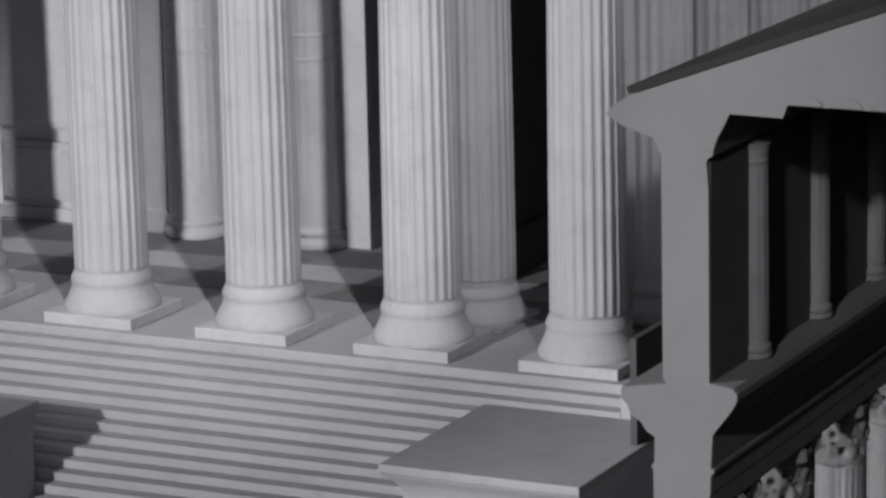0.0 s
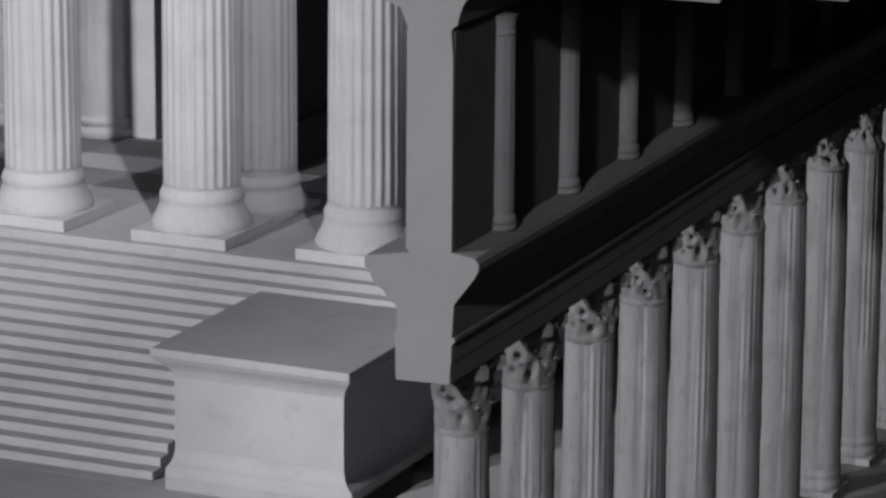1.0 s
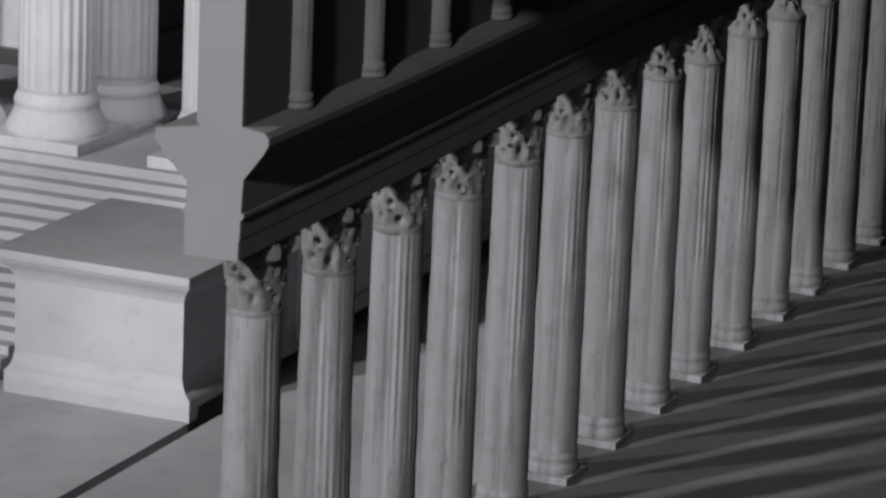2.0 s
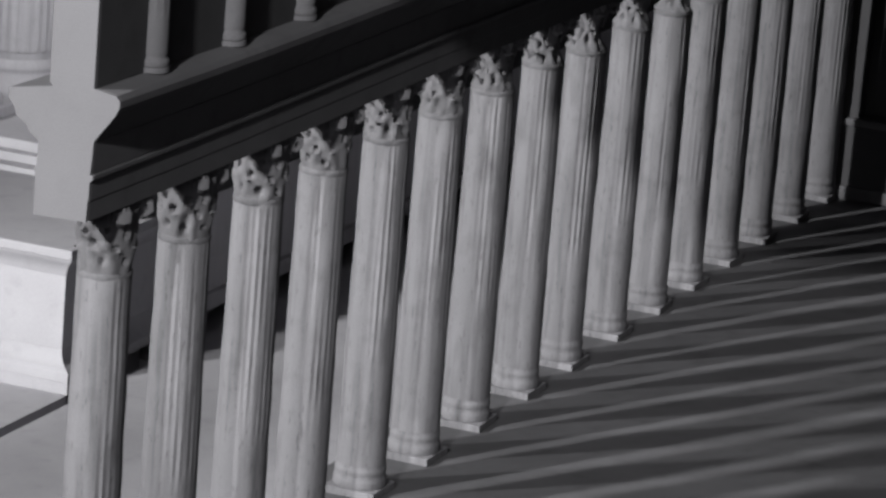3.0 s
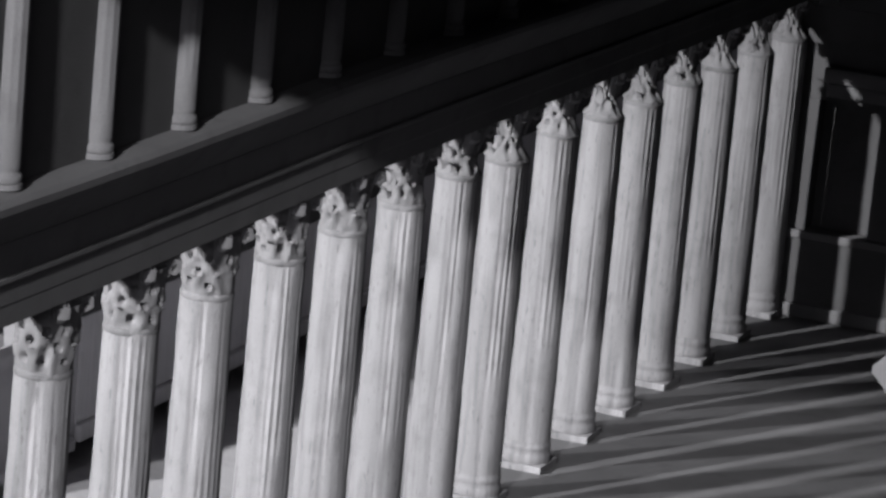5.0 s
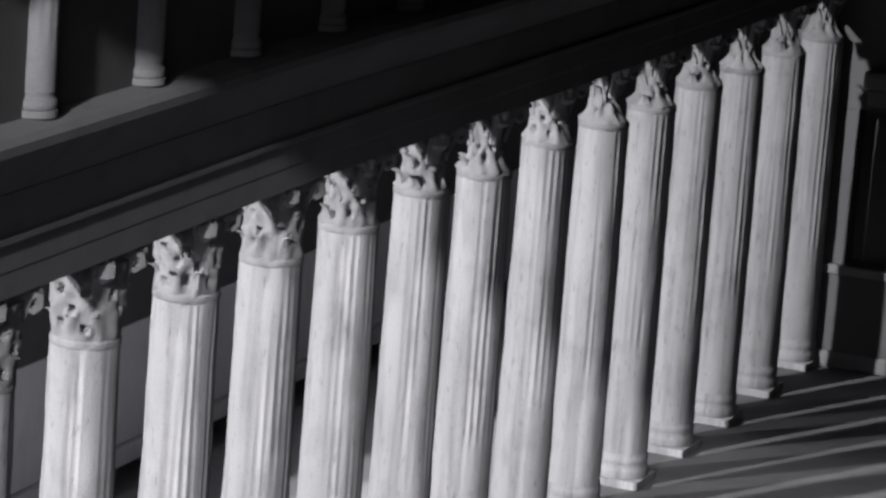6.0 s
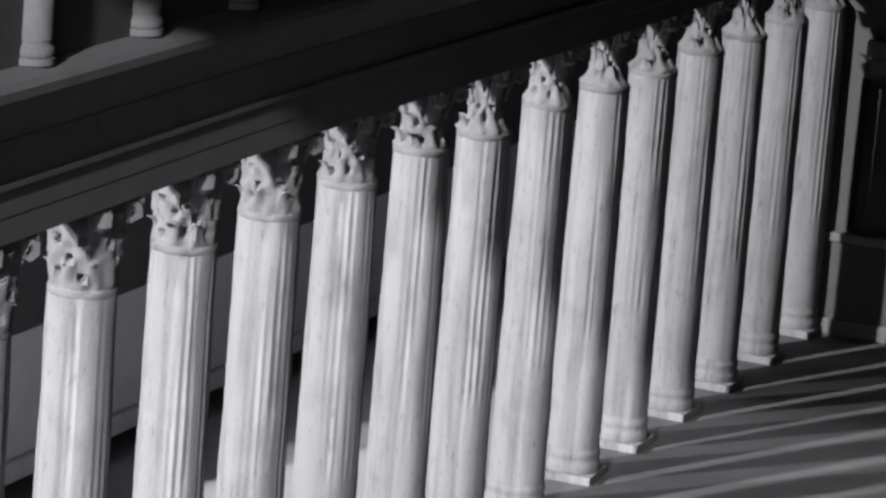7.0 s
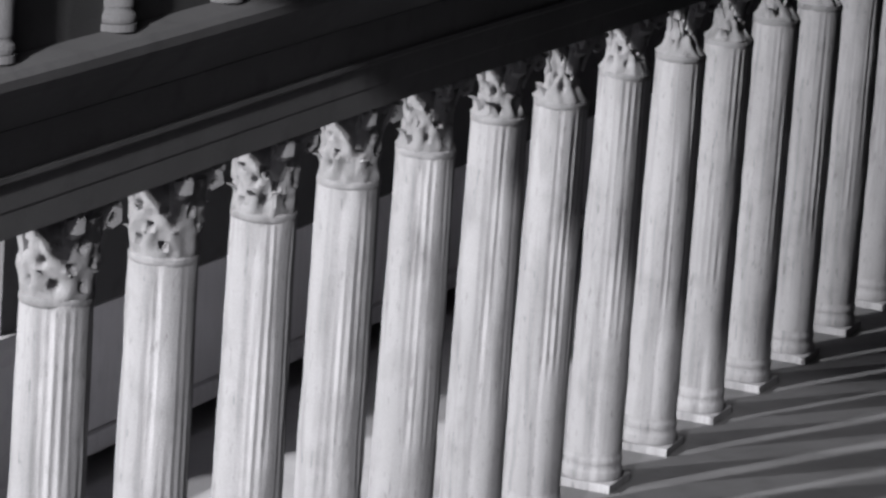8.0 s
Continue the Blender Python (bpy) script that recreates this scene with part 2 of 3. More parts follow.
def drilled_bell(r, z0, h, seed, rnd, slim=0.0):
    """The bell of a capital: low worn leaf lumps with drill holes; slim ones taper and lean to -x above the collar,
    shaped as the lit part with the shaded side left out.
    """
    rs = random.Random(seed)
    seg, rows = 80, 22
    holes = []
    for zf, shift in ((0.24, 0.5), (0.47, 0.0), (0.68, 0.5)):
        for k in range(8):
            if rs.random() < 0.88:
                holes.append(((k + shift) * math.pi / 4 + rs.uniform(-0.12, 0.12), zf + rs.uniform(-0.05, 0.05), rs.uniform(0.09, 0.15), rs.uniform(0.18, 0.34) * (1.0 - slim)))
    bm = bmesh.new()
    rings = []
    for j in range(rows + 1):
        f = j / rows
        g = min(1.0, max(0.0, (f - 0.10) / 0.36))
        base = r * (0.97 + 0.07 * math.sin(f * 3.0) + 0.14 * f ** 3 * (1.0 - slim)) * (1.0 - 1.6 * slim * g * (2.0 - g))
        lean = -r * slim * 0.55 * f
        ring = []
        for k in range(seg):
            a = 2 * math.pi * k / seg
            d = 0.05 * math.cos(8 * a + (0 if f < 0.42 else math.pi)) * math.sin(math.pi * min(1, f * 1.15))
            d += 0.05 * math.exp(-((f - 0.40) / 0.05) ** 2) + 0.05 * math.exp(-((f - 0.66) / 0.05) ** 2)
            d += 0.30 * slim * math.exp(-((f - 0.10) / 0.07) ** 2) * max(0.0, -math.cos(a + 0.5))
            for ha, hz, hw, hd in holes:
                da = (a - ha + math.pi) % (2 * math.pi) - math.pi
                q = (da / hw) ** 2 + ((f - hz) * h / (r * hw * 1.15)) ** 2
                if q < 6:
                    d -= hd * math.exp(-q * q)
            rr = base + r * d + rnd * noise.noise(Vector((math.cos(a) * 3 + seed, math.sin(a) * 3, f * 5)))
            ring.append(bm.verts.new((rr * math.cos(a) + lean, rr * math.sin(a), z0 + h * 0.9 * f)))
        rings.append(ring)
    for p, q in zip(rings, rings[1:]):
        for k in range(seg):
            bm.faces.new((p[k], p[(k + 1) % seg], q[(k + 1) % seg], q[k]))
    bm.faces.new(rings[0][::-1])
    bm.faces.new(rings[-1])
    return bm


def corinthian_capital(r, z0, h, seed, rnd, material, column, slim=0.0):
    """The drilled bell, with its leaf tips and volutes as parts of their own; slim ones leave out leaves on the side
    that lies in shade.
    """
    cap = part("capital", drilled_bell(r, z0, h, seed, rnd, slim), material, column, smooth=True)
    rs = random.Random(seed)
    # slim capitals drop the +x leaves, shade put into the shape
    worn = slim > 0.1
    for k in range(8):
        if rs.random() < 0.8 - 1.8 * slim and not (worn and k in (0, 1, 7)):
            bm = bmesh.new()
            leaf(bm, k * math.pi / 4 + rs.uniform(-0.1, 0.1), r * 0.97, z0 + h * 0.04, h * rs.uniform(0.34, 0.44) * (1.0 - 1.2 * slim), r * 0.27, r * rs.uniform(0.1, 0.3), rnd * 0.6, seed + k)
            part("leaf", bm, material, cap, smooth=True)
    for k in range(8):
        if rs.random() < 0.8 and not (worn and k in (0, 6, 7)):
            bm = bmesh.new()
            leaf(bm, (k + 0.5) * math.pi / 4 + rs.uniform(-0.1, 0.1), r * 0.99 * (1.0 - 1.15 * slim), z0 + h * 0.30, h * rs.uniform(0.32, 0.42), r * 0.22, r * rs.uniform(0.05, 0.3), rnd * 0.6, seed + 20 + k)
            part("leaf", bm, material, cap, smooth=True)
    for k in range(4):
        bm = bmesh.new()
        horn(bm, math.pi / 4 + k * math.pi / 2, r * (1.0 - 1.2 * slim), z0 + h * 0.38, z0 + h * 0.97, r * rs.uniform(1.22, 1.36) * (1.0 - 0.45 * slim), r * rs.uniform(0.20, 0.28) * (1.0 - 0.4 * slim), rnd * 0.6, seed + 40 + k)
        part("volute", bm, material, cap, smooth=True)
    return cap


def abacus_slab(half, z0, z1):
    """A square slab with hollowed sides and clipped corners."""
    pts = []
    for k in range(4):
        a = k * math.pi / 2
        for i in range(9):
            u = -0.94 + 1.88 * i / 8
            d = 1.0 - 0.20 * (1 - u * u)
            x, y = half * d, half * u
            pts.append((x * math.cos(a) - y * math.sin(a), x * math.sin(a) + y * math.cos(a)))
    bm = bmesh.new()
    zs = [(0.94, z0), (0.94, z0 + (z1 - z0) * 0.45), (1.0, z0 + (z1 - z0) * 0.55), (1.0, z1)]
    rings = [[bm.verts.new((x * f, y * f, z)) for x, y in pts] for f, z in zs]
    n = len(pts)
    for a, b in zip(rings, rings[1:]):
        for i in range(n):
            bm.faces.new((a[i], a[(i + 1) % n], b[(i + 1) % n], b[i]))
    bm.faces.new(rings[0][::-1])
    bm.faces.new(rings[-1])
    return bm


def attic_base(r, z, flare=1.0, base_h=0.16):
    """Torus, hollow and torus; u is the unit of height."""
    u = r * base_h
    p = [(r * 1.30, z)] + arc(r * 1.26, z + u * 1.5, r * 0.13, u * 1.5)
    p += [(r * 1.22, z + u * 3.3), (r * 1.12, z + u * 4.0), (r * 1.16, z + u * 4.7)]
    p += arc(r * 1.12, z + u * 5.7, r * 0.09, u * 1.0) + [(r * 1.06, z + u * 7.0), (r * 1.0, z + u * 8.0)]
    return lathe([(r + (q - r) * flare, h) for q, h in p], 40), z + u * 8.0


def flared_base(r, z, height):
    """A low torus that flares out to the plinth, with a slight hollow and a thin ring at the shaft's foot."""
    p = [(1.30, 0.0), (1.315, 0.06), (1.30, 0.14), (1.245, 0.24), (1.18, 0.36), (1.125, 0.48), (1.09, 0.58), (1.08, 0.66),
         (1.10, 0.70), (1.105, 0.76), (1.09, 0.83), (1.05, 0.90), (1.0, 1.0)]
    return lathe([(r * q, z + height * h) for q, h in p], 48), z + height


def classical_column(name, x, y, z, r0, r1, height, cap_h, plinth, material, label, group, seed, stop, flutes=20, worn=0.0004, turn=0.0, rnd=0.0012, flare=1.0, leafy=False, flute=0.05, outer=1.0, plinth_h=0.42, base_h=0.16, slim=0.0, flared=0.0):
    """A column with plinth, base, shaft and leafy capital; one thing."""
    col = thing(name, x, y, z, label, "column", group, "thing")
    pz = r0 * plinth_h
    part("plinth", made_box(-plinth, plinth, -plinth, plinth, 0, pz, bevel=r0 * 0.03), material, col)
    bm, zb = flared_base(r0, pz, r0 * flared) if flared else attic_base(r0, pz, flare, base_h)
    part("base", bm, material, col, smooth=True)
    zn = height - cap_h
    rs = random.Random(seed)
    shaft = part("shaft", fluted((rs.uniform(0, 50), rs.uniform(0, 50), rs.uniform(0, 50)), r0, r1, zb, zn, flutes, stop, flute, worn, outer), material, col, smooth=True)
    part("astragal", lathe([(r1 * 0.98, zn - r1 * 0.15)] + arc(r1 * 0.99, zn + r1 * 0.02, r1 * 0.035, r1 * 0.13) + [(r1 * 0.95, zn + r1 * 0.16)], 40), M_CAPITAL if leafy else material, shaft, smooth=True)
    if leafy:
        cap = corinthian_capital(r1, zn, cap_h, seed, rnd, M_CAPITAL, col, slim)
    else:
        cap = part("capital", lathe([(r1 * 0.95, zn), (r1, zn + cap_h * 0.5), (r1 * 1.25, zn + cap_h * 0.87)], 24), material, col, smooth=True)
    part("abacus", abacus_slab(r1 * 1.22, height - cap_h * 0.13, height), material, cap)
    col.rotation_euler = (0, 0, turn)
    return col


# ---- the gallery room, unseen and paled to bounce light, and the model's table ----
ROOM = 8.0
part_floor = tagged(part("floor", made_box(-ROOM, ROOM, -ROOM, ROOM, -1.12, -1.02), M_ROOM), "dark gallery floor below the model table", "floor", kind="structure")
tagged(part("ceiling", made_box(-ROOM, ROOM, -ROOM, ROOM, 4.4, 4.5), M_BOUNCE_PAINT), "unseen gallery ceiling, paled to bounce light", "ceiling", kind="structure")
for wname, a in (("wall_west", (-ROOM, -ROOM + 0.1, -ROOM, ROOM)), ("wall_east", (ROOM - 0.1, ROOM, -ROOM, ROOM)),
                 ("wall_north", (-ROOM + 0.1, ROOM - 0.1, ROOM - 0.1, ROOM))):
    tagged(part(wname, made_box(*a, -1.02, 4.4), M_BOUNCE_PAINT), "plain unseen gallery wall, paled to bounce light", "wall", kind="structure")

# unseen wall, opened only to hold the added fill lamp
south = thing("wall_south", 0, 0, 0, "unseen pale gallery wall with an opening added for the fill lamp", "wall", kind="structure")
for x0, x1, z0, z1 in ((-ROOM + 0.1, 1.0, -1.02, 4.4), (4.2, ROOM - 0.1, -1.02, 4.4), (1.0, 4.2, -1.02, 2.20), (1.0, 4.2, 4.00, 4.4)):
    part("wall_panel", made_box(x0, x1, -ROOM, -ROOM + 0.1, z0, z1), M_BOUNCE_PAINT, south)

# ---- ground plates of the model, with the open joint between them ----
GZ = -0.151
JX = -0.5175
tagged(part("ground", made_box(-2.6, JX - 0.007, -0.7, 0.9445, GZ - 0.06, GZ), M_GROUND), "grey plaster forecourt plate of the model", "ground", kind="structure")
tagged(part("ground", made_box(-2.6, -0.558, 0.9450, 1.165, GZ - 0.06, GZ), M_GROUND), "grey plaster plate under the stair pedestals", "ground", kind="structure")
tagged(part("ground", made_box(-2.6, -0.592, 1.1655, 4.0, GZ - 0.06, GZ - 0.0005), M_GROUND), "grey plaster plate under the temple podium", "ground", kind="structure")
tagged(part("ground", made_box(JX + 0.007, -0.075, -0.7, 4.0, GZ - 0.06, GZ), M_GROUND), "grey plaster forecourt plate beside the portico", "ground", kind="structure")
# added to lift the slot's floor, so the joint shows less black
tagged(part("joint_strip", made_box(-0.5915, -0.5110, 1.166, 4.0, GZ - 0.0635, GZ - 0.022), M_GROUND), "grey plaster strip added to lighten the open joint between plates", "joint strip", kind="structure")
tagged(part("table_board", made_box(-2.6, 0.9, -0.7, 4.0, GZ - 0.16, GZ - 0.064), M_ROOM), "dark board under the model plates", "table", kind="structure")

# ---- portico ----
YC, YE = -0.069, 1.67
PITCH = 0.11
portico_floor = tagged(part("pavement", made_box(-0.045, 0.66, YC - 0.03, YE + 0.06, GZ - 0.06, 0.0), M_FLOOR_DIM), "grey plaster floor of the portico", "floor", kind="structure")
# steps take the dark floor tone to cut bounce onto the pedestal side
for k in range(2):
    tagged(part("step", made_box(-0.045 - 0.015 * (k + 1), -0.045 - 0.015 * k - 0.0005, YC - 0.03, YE + 0.06, GZ - 0.06, -0.0455 * (k + 1)), M_FLOOR_DIM),
           "low plaster step along the portico edge", "step", kind="structure")

ent = thing("entablature", 0, 0, 0, "plaster entablature carried by the portico columns, its tone darkened for shade", "entablature")
ARCH = [(-0.0150, 0.3205), (0.0216, 0.3215), (0.0219, 0.3335), (0.0224, 0.3349), (0.0228, 0.3470), (0.0248, 0.3488), (0.0248, 0.3512), (-0.0155, 0.3512), (-0.0170, 0.3488), (-0.0155, 0.3474)]
FRIEZE = [(-0.0147, 0.3517), (0.0228, 0.3517), (0.0240, 0.3723), (-0.0143, 0.3675)]
CORN = [(-0.0145, 0.3680), (0.0241, 0.3728), (0.0262, 0.3758), (0.0298, 0.3806), (0.0340, 0.3860), (0.0377, 0.3912), (0.0402, 0.3960), (0.0404, 0.4005), (0.0375, 0.4035), (0.0237, 0.4055), (-0.0060, 0.4031), (-0.0365, 0.3978), (-0.0365, 0.3911), (-0.0325, 0.3867), (-0.0305, 0.3810), (-0.0235, 0.3767), (-0.0200, 0.3714)]
part("architrave", extrude_rising(ARCH, YC, YE), M_INNER_SHADED, ent)
part("frieze", extrude_rising(FRIEZE, YC, YE), M_INNER_SHADED, ent)
part("cornice", extrude_rising(CORN, YC, YE), M_INNER_SHADED, ent)

attic = thing("wall_attic", 0, 0, 0, "upper portico wall with engaged half columns, cut open at its end", "wall", kind="structure")
part("wall_panel", made_box(-0.0085, 0.0222, YC, YE, 0.4058, 0.5427), M_WALL_SHADED, attic)
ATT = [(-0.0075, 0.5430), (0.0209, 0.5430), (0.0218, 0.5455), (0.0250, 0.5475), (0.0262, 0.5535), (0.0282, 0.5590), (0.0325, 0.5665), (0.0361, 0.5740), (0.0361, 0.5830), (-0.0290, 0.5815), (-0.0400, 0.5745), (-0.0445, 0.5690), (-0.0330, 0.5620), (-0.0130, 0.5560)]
part("cornice", extrude_xz(ATT, YC, YE), M_INNER_SHADED, attic)


def half_column(y):
    h = part("half_column", fluted((y * 9, 1, 2), 0.0096, 0.0090, 0.417, 0.529, 12, 0.442, 0.03), M_HALF_SHADED, attic, smooth=True)
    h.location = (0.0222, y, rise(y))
    part("base", lathe([(0.0112, 0.4056), (0.0112, 0.409)] + arc(0.0098, 0.4115, 0.001, 0.0025, 4) + [(0.0092, 0.4150), (0.0089, 0.417)], 24), M_HALF_SHADED, h)
    part("capital", lathe([(0.0084, 0.529), (0.0093, 0.531), (0.0087, 0.533), (0.0095, 0.539), (0.0112, 0.5428)], 24), M_HALF_SHADED, h)
    return h


for k in range(15):
    half_column(0.003 + PITCH * k)

# coffered ceiling and the sloping roof above it
CEIL = [(0.0363, 0.5740), (0.0700, 0.5735), (0.0729, 0.5815), (0.1530, 0.5812), (0.1570, 0.5742), (0.1910, 0.5742), (0.1940, 0.5812), (0.2690, 0.5812), (0.2720, 0.5897), (0.5400, 0.5947), (0.5430, 0.5700),
        (0.6600, 0.5700), (0.6600, 0.8295), (0.6000, 0.8079), (-0.0225, 0.5838), (0.0363, 0.5838)]
ceil = tagged(part("ceiling", extrude_xz(CEIL, YC, YE + 0.06), M_WALL_SHADED), "coffered portico ceiling under a sloping roof, cut open", "ceiling", kind="structure")

# thin sheet added above the slope, near black to paint in the eave shadow
ROOF = [(-0.0296, 0.5819), (0.6000, 0.8086), (0.6600, 0.8302), (0.6600, 0.8352), (0.5990, 0.8134), (-0.0310, 0.5866)]
tagged(part("roof", extrude_xz(ROOF, YC - 0.004, YE + 0.06), M_ROOF_SHADE), "thin sloping sheet added on the portico roof, near black for eave shade", "roof", kind="structure")

# the cut faces, paler than the body behind; the difference stands in for light
k1 = [p for p in ARCH if p[0] > 0] + FRIEZE[1:3] + CORN[1:10] + [(0.0222, 0.4057), (0.0222, 0.5267)] + ATT[1:8]
k2 = CEIL[:-1]
k3 = ATT[9:][:] + [ATT[0], (-0.0085, 0.5427), (-0.0085, 0.4058)] + CORN[10:] + [CORN[0], FRIEZE[3], FRIEZE[0]] + [p for p in ARCH if p[0] < 0][1:] + ARCH[:1]
tagged(part("wall_section", extrude_xz(k1 + k2 + k3, YC - 0.004, YC - 0.0002), M_SECTION_TONE), "smooth pale grey cut face of the portico model", "wall", kind="structure")

for k in range(3):
    x = 0.0845 + 0.0252 * k
    ring = [(x + 0.0105 * math.cos(math.pi * i / 12), 0.5820 + 0.0062 * math.sin(math.pi * i / 12)) for i in range(13)]
    tagged(part("coffer_rim", extrude_xz(ring, YC - 0.0050, YC - 0.0042), M_SECTION_TONE), "shallow rounded end of a cut ceiling coffer", "coffer rim", "coffer rims", "structure")

# back wall with its cornice, and the end wall with dado
BACK = [(0.565, 0.001), (0.565, 0.366), (0.562, 0.380), (0.556, 0.398), (0.550, 0.407), (0.5435, 0.4135), (0.5435, 0.4170), (0.558, 0.4320), (0.580, 0.4400), (0.580, 0.5695), (0.66, 0.5695), (0.66, 0.001)]
tagged(part("wall_back", extrude_xz(BACK, YC, YE + 0.06), M_WALL_SHADED), "portico back wall with a cornice, cut open", "wall", kind="structure")
tagged(part("wall_section", extrude_xz(BACK, YC - 0.004, YC - 0.0002), M_SECTION_TONE), "smooth pale cut face of the back wall", "wall", kind="structure")
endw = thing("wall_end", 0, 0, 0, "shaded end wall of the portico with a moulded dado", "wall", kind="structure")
part("wall_panel", made_box(-0.03, 0.0350, YE - 0.003, YE + 0.06, 0.0910, 0.2250), M_WALL_SHADED, endw)
part("wall_panel", made_box(0.1000, 0.5645, YE - 0.003, YE + 0.06, 0.0910, 0.2250), M_WALL_SHADED, endw)
part("wall_panel", made_box(-0.03, 0.5645, YE - 0.003, YE + 0.06, 0.2253, 0.3190), M_WALL_SHADED, endw)
part("wall_panel", made_box(0.0425, 0.5645, YE - 0.003, YE + 0.06, 0.3195, 0.5650), M_WALL_SHADED, endw)
part("niche", made_box(0.0353, 0.0997, YE + 0.020, YE + 0.06, 0.0910, 0.2250), M_WALL_SHADED, endw)
part("lintel", made_box(0.0420, 0.1180, YE - 0.010, YE - 0.0033, 0.2300, 0.2440, bevel=0.002), M_INNER_SHADED, endw)
part("lintel_cornice", made_box(0.0380, 0.1240, YE - 0.014, YE - 0.0033, 0.2443, 0.2600, bevel=0.004), M_INNER_SHADED, endw)
part("dado", made_box(-0.03, 0.5645, YE - 0.006, YE + 0.06, 0.016, 0.0815), M_WALL_SHADED, endw)
part("dado_rail", made_box(-0.03, 0.5645, YE - 0.0085, YE + 0.06, 0.082, 0.0905, bevel=0.002), M_INNER_SHADED, endw)
part("skirting", made_box(-0.03, 0.5645, YE - 0.0095, YE + 0.06, 0.0005, 0.0155, bevel=0.003), M_INNER_SHADED, endw)

# columns of the portico
DZ = [-0.006, -0.005, -0.001, 0.0, 0.003, 0.004, 0.005, 0.009, 0.004, 0.008, 0.006, 0.004, 0.007, 0.006, 0.006, 0.006]
SLIM = [0.0, 0.0, 0.0, 0.02, 0.06, 0.08, 0.14, 0.20, 0.28, 0.20, 0.32, 0.28, 0.26, 0.34, 0.30, 0.30]
DY = [-0.002, 0.0, 0.003, 0.001, 0.004, 0.0, -0.003, -0.001, -0.006, 0.0, 0.002, -0.003, -0.002, -0.002, 0.002, 0.006]
for i in range(16):
    classical_column("portico_column", 0.0, PITCH * i + DY[i], 0.0, 0.0194, 0.0176, 0.3202 + rise(PITCH * i), 0.0433 - DZ[i] + rise(PITCH * i), 0.0212, M_COLUMN,
                     "worn white plaster Corinthian column with a half-fluted shaft", "portico colonnade", 100 + i, 0.108, flutes=24, turn=random.uniform(-0.06, 0.06), flare=0.20, base_h=0.12, plinth_h=0.32, leafy=True, slim=SLIM[i], worn=0.0007, rnd=0.0016, flute=0.029, outer=0.12)

# ---- temple ----
TZ, TY = 0.0185, 1.2323
STEPS = 17
rise, tread = (TZ - GZ) / STEPS, 0.0163
PX = -0.590
podium = thing("podium", 0, 0, GZ, "white plaster temple podium", "podium", kind="structure")
part("podium_body", made_box(-2.4, PX, TY - 0.010, 3.4, 0, TZ - GZ - 0.012), M_STEP, podium)
part("podium_cap", made_box(-2.4, PX + 0.0002, TY - 0.010, 3.4, TZ - GZ - 0.0115, TZ - GZ, bevel=0.002), M_STEP, podium)
for y0, y1 in ((1.4440, 1.5220), (1.5950, 1.6780)):
    part("paving_strip", made_box(-2.4, PX - 0.03, y0, y1, TZ - GZ + 0.0003, TZ - GZ + 0.0012, bevel=0.0004), M_BAND, podium)
part("podium_flank", made_box(PX + 0.0005, -0.5345, TY - 0.0425, 3.4, 0.0150, TZ - GZ - 0.0005), M_STEP, podium)
# added slab in lighter plaster, lifts the flank's light level by colour
part("flank_facing", made_box(-0.5343, -0.5320, TY - 0.0300, 3.4, 0.0332, 0.1390, bevel=0.0005), M_TEMPLE, podium)
# added screens: hide lit steps behind and stand in for shade, dark in tone
part("flank_parapet", made_box(-0.5400, -0.5325, TY - 0.0300, 3.4, 0.1393, TZ - GZ + 0.085, bevel=0.001), M_WALL_SHADED, podium)
part("flank_parapet", made_box(-0.5400, -0.5325, 1.100, TY - 0.0302, -0.0067 - GZ, TZ - GZ + 0.085, bevel=0.001), M_WALL_SHADED, podium)
part("flank_moulding", made_box(-0.5343, -0.5260, TY - 0.0300, 3.4, 0.0150, 0.0330, bevel=0.003), M_TEMPLE, podium)
stair = thing("stair", 0, 0, GZ, "broad white plaster stair in front of the temple", "stair", kind="structure")
PL, PR = -0.7452, -0.5271
for k in range(STEPS - 1):
    y0 = TY - 0.010 - tread * (k + 1)
    z1 = TZ - GZ - rise * (k + 1)
    end = PX if z1 > 0.146 else (PL + 0.0205 if k < 12 else PL + 0.002 if k < 13 else PL - 0.007)
    part("step", made_box(-2.4, end, y0, TY - 0.0105, max(z1 - rise, 0.0005), z1 - 0.0003, bevel=0.001), M_STEP, stair)


def rect_loft(levels, back):
    """A block whose left, right and front sides follow a moulding profile; the back is straight."""
    bm = bmesh.new()
    rings = [[bm.verts.new(v) for v in ((x0, y0, z), (x1, y0, z), (x1, back, z), (x0, back, z))] for x0, x1, y0, z in levels]
    for a, b in zip(rings, rings[1:]):
        for k in range(4):
            bm.faces.new((a[k], a[(k + 1) % 4], b[(k + 1) % 4], b[k]))
    bm.faces.new(rings[0][::-1])
    bm.faces.new(rings[-1])
    return bm


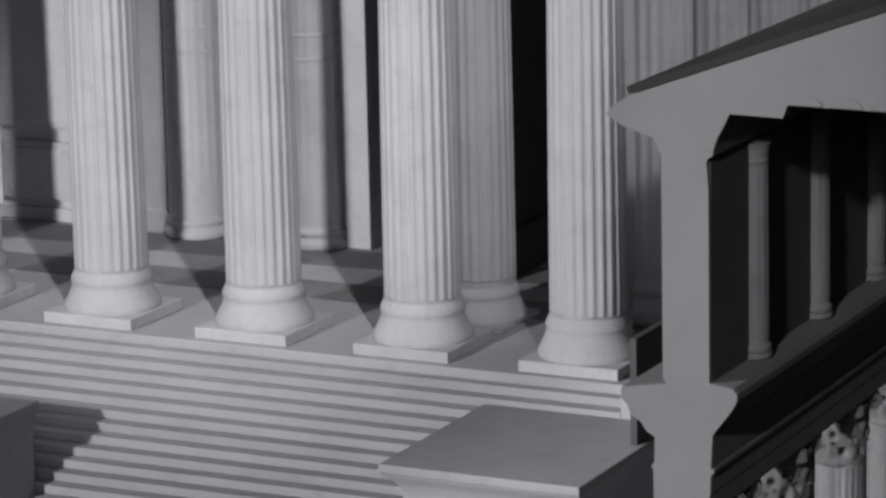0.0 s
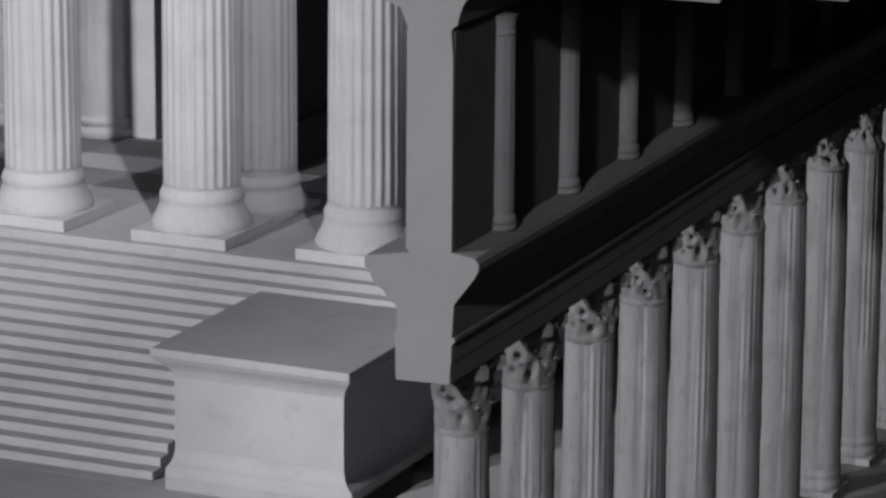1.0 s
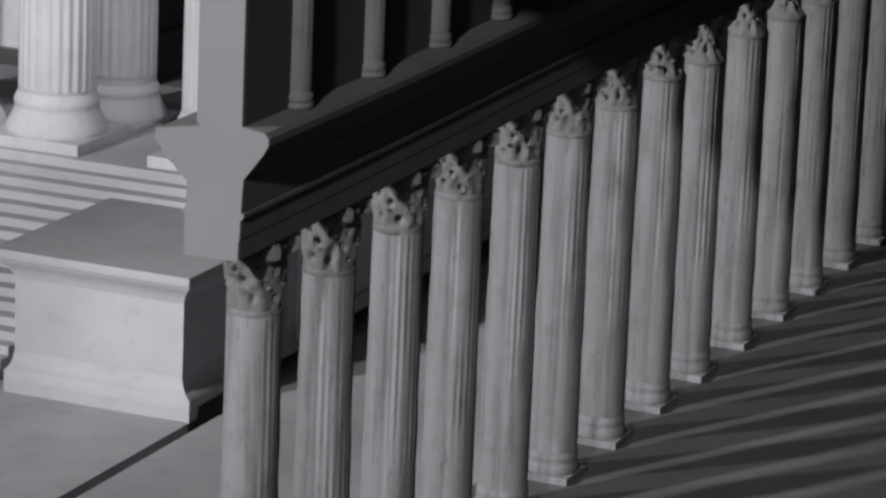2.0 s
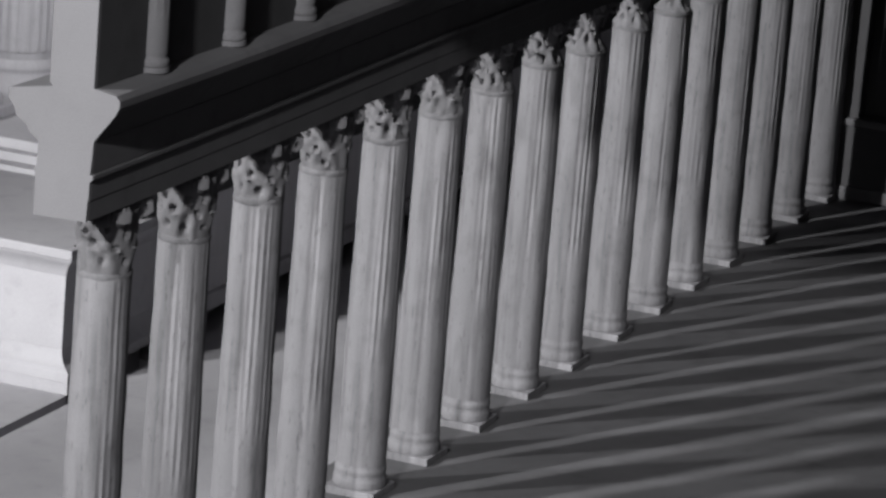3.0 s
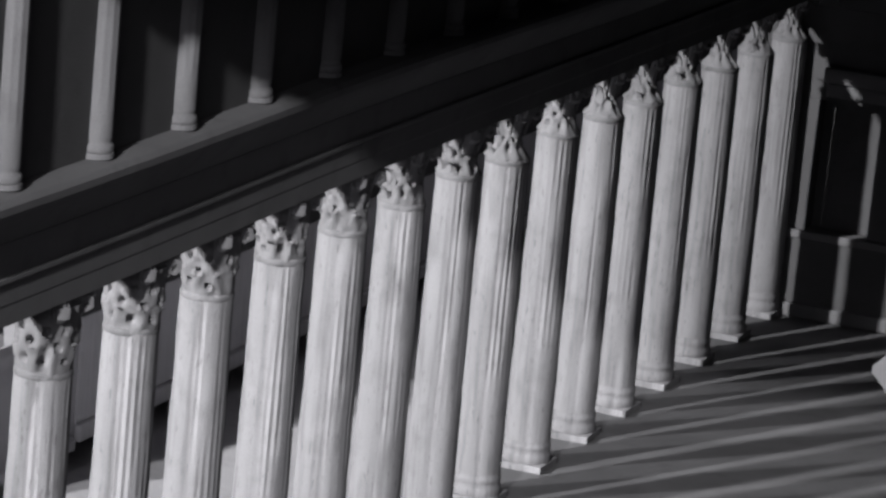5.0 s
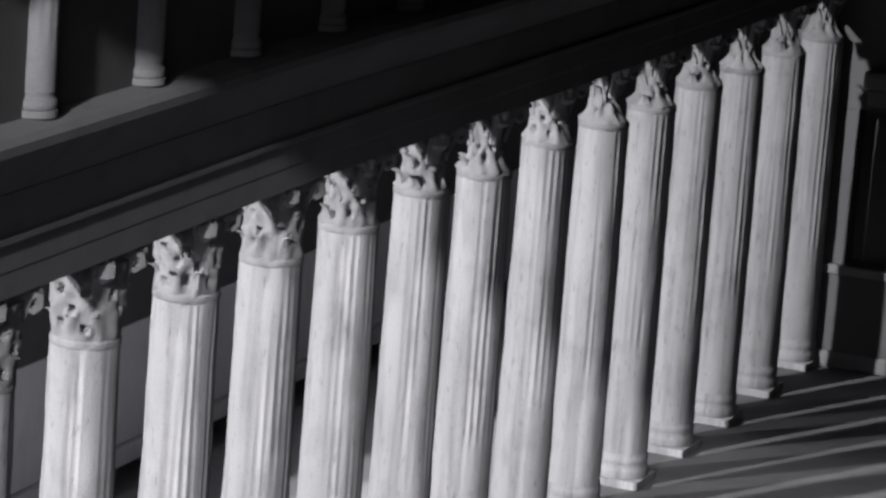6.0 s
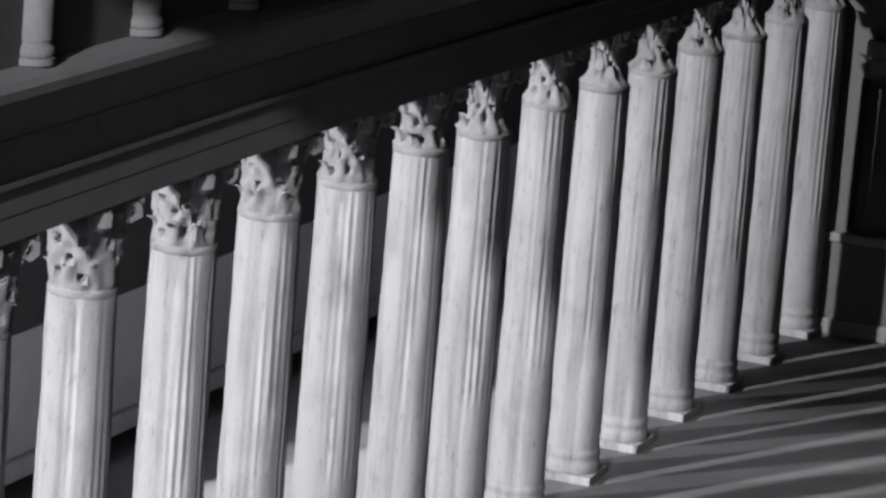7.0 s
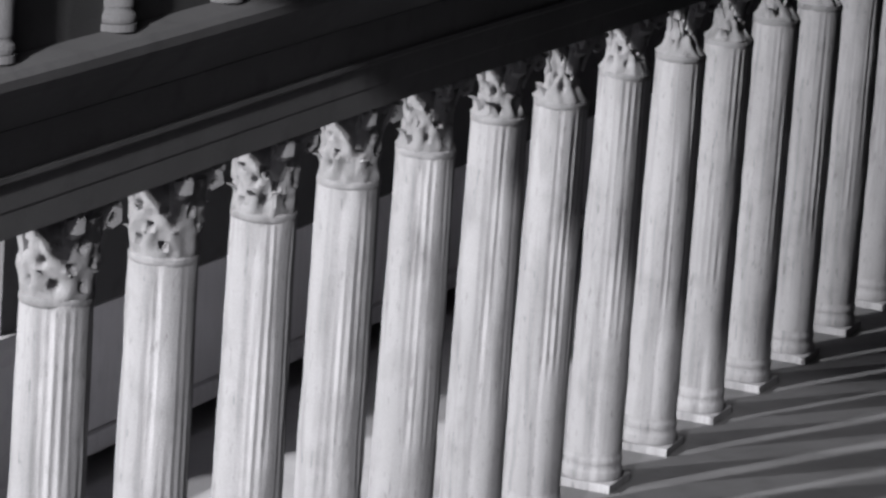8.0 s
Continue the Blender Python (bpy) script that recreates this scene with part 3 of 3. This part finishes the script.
def stair_pedestal(x0, x1, label, d=0.243):
    p = thing("pedestal", (x0 + x1) / 2, 0.9457, GZ, label, "pedestal", "stair pedestals")
    w = (x1 - x0) / 2
    T = -0.0070 - GZ
    base = [(1.0, 0.0120), (1.0, 0.0215), (0.92, 0.0228), (0.62, 0.0250), (0.36, 0.0285), (0.16, 0.0330), (0.05, 0.0375), (0.0, 0.0410)]
    neck = [(0.0, T - 0.0290), (0.06, T - 0.0255), (0.20, T - 0.0215), (0.42, T - 0.0175), (0.68, T - 0.0140), (0.86, T - 0.0118), (0.92, T - 0.0100)]
    x0, x1 = -w + 0.022, w - 0.0105
    part("die", made_box(x0, x1, 0.010, d, 0.0412, T - 0.0292), M_PEDESTAL, p)
    part("foot", made_box(-w + 0.016, w - 0.034, 0.0, d, 0.0, 0.0118), M_PEDESTAL, p)
    part("toe", made_box(w - 0.0338, w + 0.003, 0.0, 0.018, 0.0, 0.0118), M_PEDESTAL, p)
    part("base_moulding", rect_loft([(x0 - 0.006 * q, x1 + 0.0135 * q, 0.010 - 0.010 * q, z) for q, z in base], d), M_PEDESTAL, p, smooth=True)
    part("neck_moulding", rect_loft([(x0 - 0.022 * q, x1 + 0.0105 * q, 0.010 - 0.010 * q, z) for q, z in neck], d), M_PEDESTAL, p, smooth=True)
    part("cap", made_box(-w, w, 0.0, d, T - 0.0098, T, bevel=0.0018), M_PEDESTAL, p)
    return p


stair_pedestal(PL, PR, "white plaster pedestal block at the foot of the stair")
stair_pedestal(-1.409, -1.191, "white plaster pedestal block beside the stair steps", d=0.078)

TX = [-1.2603 + 0.1973 * k for k in range(-2, 4)]
TH, TW = 0.88, 0.0573
for i, xx in enumerate(TX):
    classical_column("temple_column", xx, TY + TW, TZ, 0.0420, 0.0360, TH, 0.10, TW, M_TEMPLE,
                     "tall white plaster fluted column of the temple front", "temple columns", 300 + i, 0.063, flutes=24, worn=0.0, flute=0.042, plinth_h=0.30, flared=1.05)
classical_column("temple_column", -0.860, 1.420, TZ + 0.0003, 0.0410, 0.0360, TH - 0.0003, 0.10, 0.050, M_TEMPLE,
                 "tall white plaster column in the temple porch", "temple columns", 331, 0.060, flutes=24, worn=0.0, flute=0.042, plinth_h=0.15, flared=0.95)
tent = thing("temple_entablature", 0, 0, TZ + TH, "plain white plaster temple entablature on the columns", "entablature")
part("front_beam", made_box(-1.742, -0.612, TY, TY + 0.1145, 0.0005, 0.14), M_TEMPLE, tent)
part("side_beam", made_box(-0.722, -0.612, TY + 0.115, 2.7, 0.0005, 0.14), M_TEMPLE, tent)
cella = thing("temple_cella", 0, 0, TZ, "white plaster temple hall with panelled front wall", "temple", kind="structure")
part("front_wall", made_box(-2.0, -1.139, 1.700, 1.78, 0.0003, TH), M_CELLA_LIT, cella)
part("jamb", made_box(-1.172, -1.1390, 1.690, 1.6997, 0.0004, TH, bevel=0.002), M_CELLA_LIT, cella)
# near-black tone puts the passage's shade into this wall and its moulding
part("side_wall", made_box(-0.977, -0.922, 1.560, 2.7, 0.0003, TH), M_WALL_SHADED, cella)
part("base_moulding", made_box(-0.9218, -0.910, 1.560, 2.7, 0.0003, 0.057, bevel=0.004), M_WALL_SHADED, cella)
part("flank_wall", made_box(-0.734, -0.692, 1.350, 2.7, 0.0003, TH), M_TEMPLE, cella)
for k in range(7):
    h = part("engaged_column", fluted((k, 3, 9), 0.043, 0.038, 0.055, TH - 0.10, 20, 0.075, 0.04), M_TEMPLE, cella, smooth=True)
    h.location = (-0.684, 1.511 + 0.165 * k, 0)
    bm, _ = attic_base(0.043, 0.0005, 0.8, 0.160)
    part("base", bm, M_TEMPLE, h, smooth=True)
for xx, rr in ((-1.385, 0.037), (-1.215, 0.036)):
    h = part("engaged_column", fluted((xx, 3, 4), rr, rr * 0.88, rr * 0.8, TH - 0.11, 20, 0.08, 0.015), M_CELLA_LIT, cella, smooth=True)
    h.location = (xx, 1.697, 0)
    for zz in (0.236, 0.266):
        part("ring", lathe([(rr * 0.9, zz - 0.003)] + arc(rr * 0.965, zz, rr * 0.04, 0.0025, 4) + [(rr * 0.9, zz + 0.003)], 32), M_CELLA_LIT, h, smooth=True)
    bm, _ = attic_base(rr, 0.0005, 0.5, 0.1)
    part("base", bm, M_CELLA_LIT, h, smooth=True)
part("pilaster", made_box(-1.457, -1.424, 1.684, 1.6997, 0.0004, TH - 0.001, bevel=0.002), M_CELLA_LIT, cella)
part("pilaster_base", made_box(-1.461, -1.420, 1.680, 1.6838, 0.0004, 0.030, bevel=0.0015), M_CELLA_LIT, cella)
part("dado_moulding", made_box(-2.0, -1.4575, 1.692, 1.6997, 0.0004, 0.018, bevel=0.002), M_CELLA_LIT, cella)
for z0, z1 in ((0.028, 0.104), (0.122, 0.30), (0.32, 0.52), (0.54, 0.75)):
    for x0, x1 in ((-1.795, -1.685), (-1.672, -1.480)):
        fr = part("panel_frame", made_box(x0, x1, 1.692, 1.6997, z0, z1, bevel=0.002), M_CELLA_LIT, cella)
        part("panel_field", made_box(x0 + 0.009, x1 - 0.009, 1.6895, 1.6917, z0 + 0.009, z1 - 0.009, bevel=0.001), M_CELLA_LIT, fr)
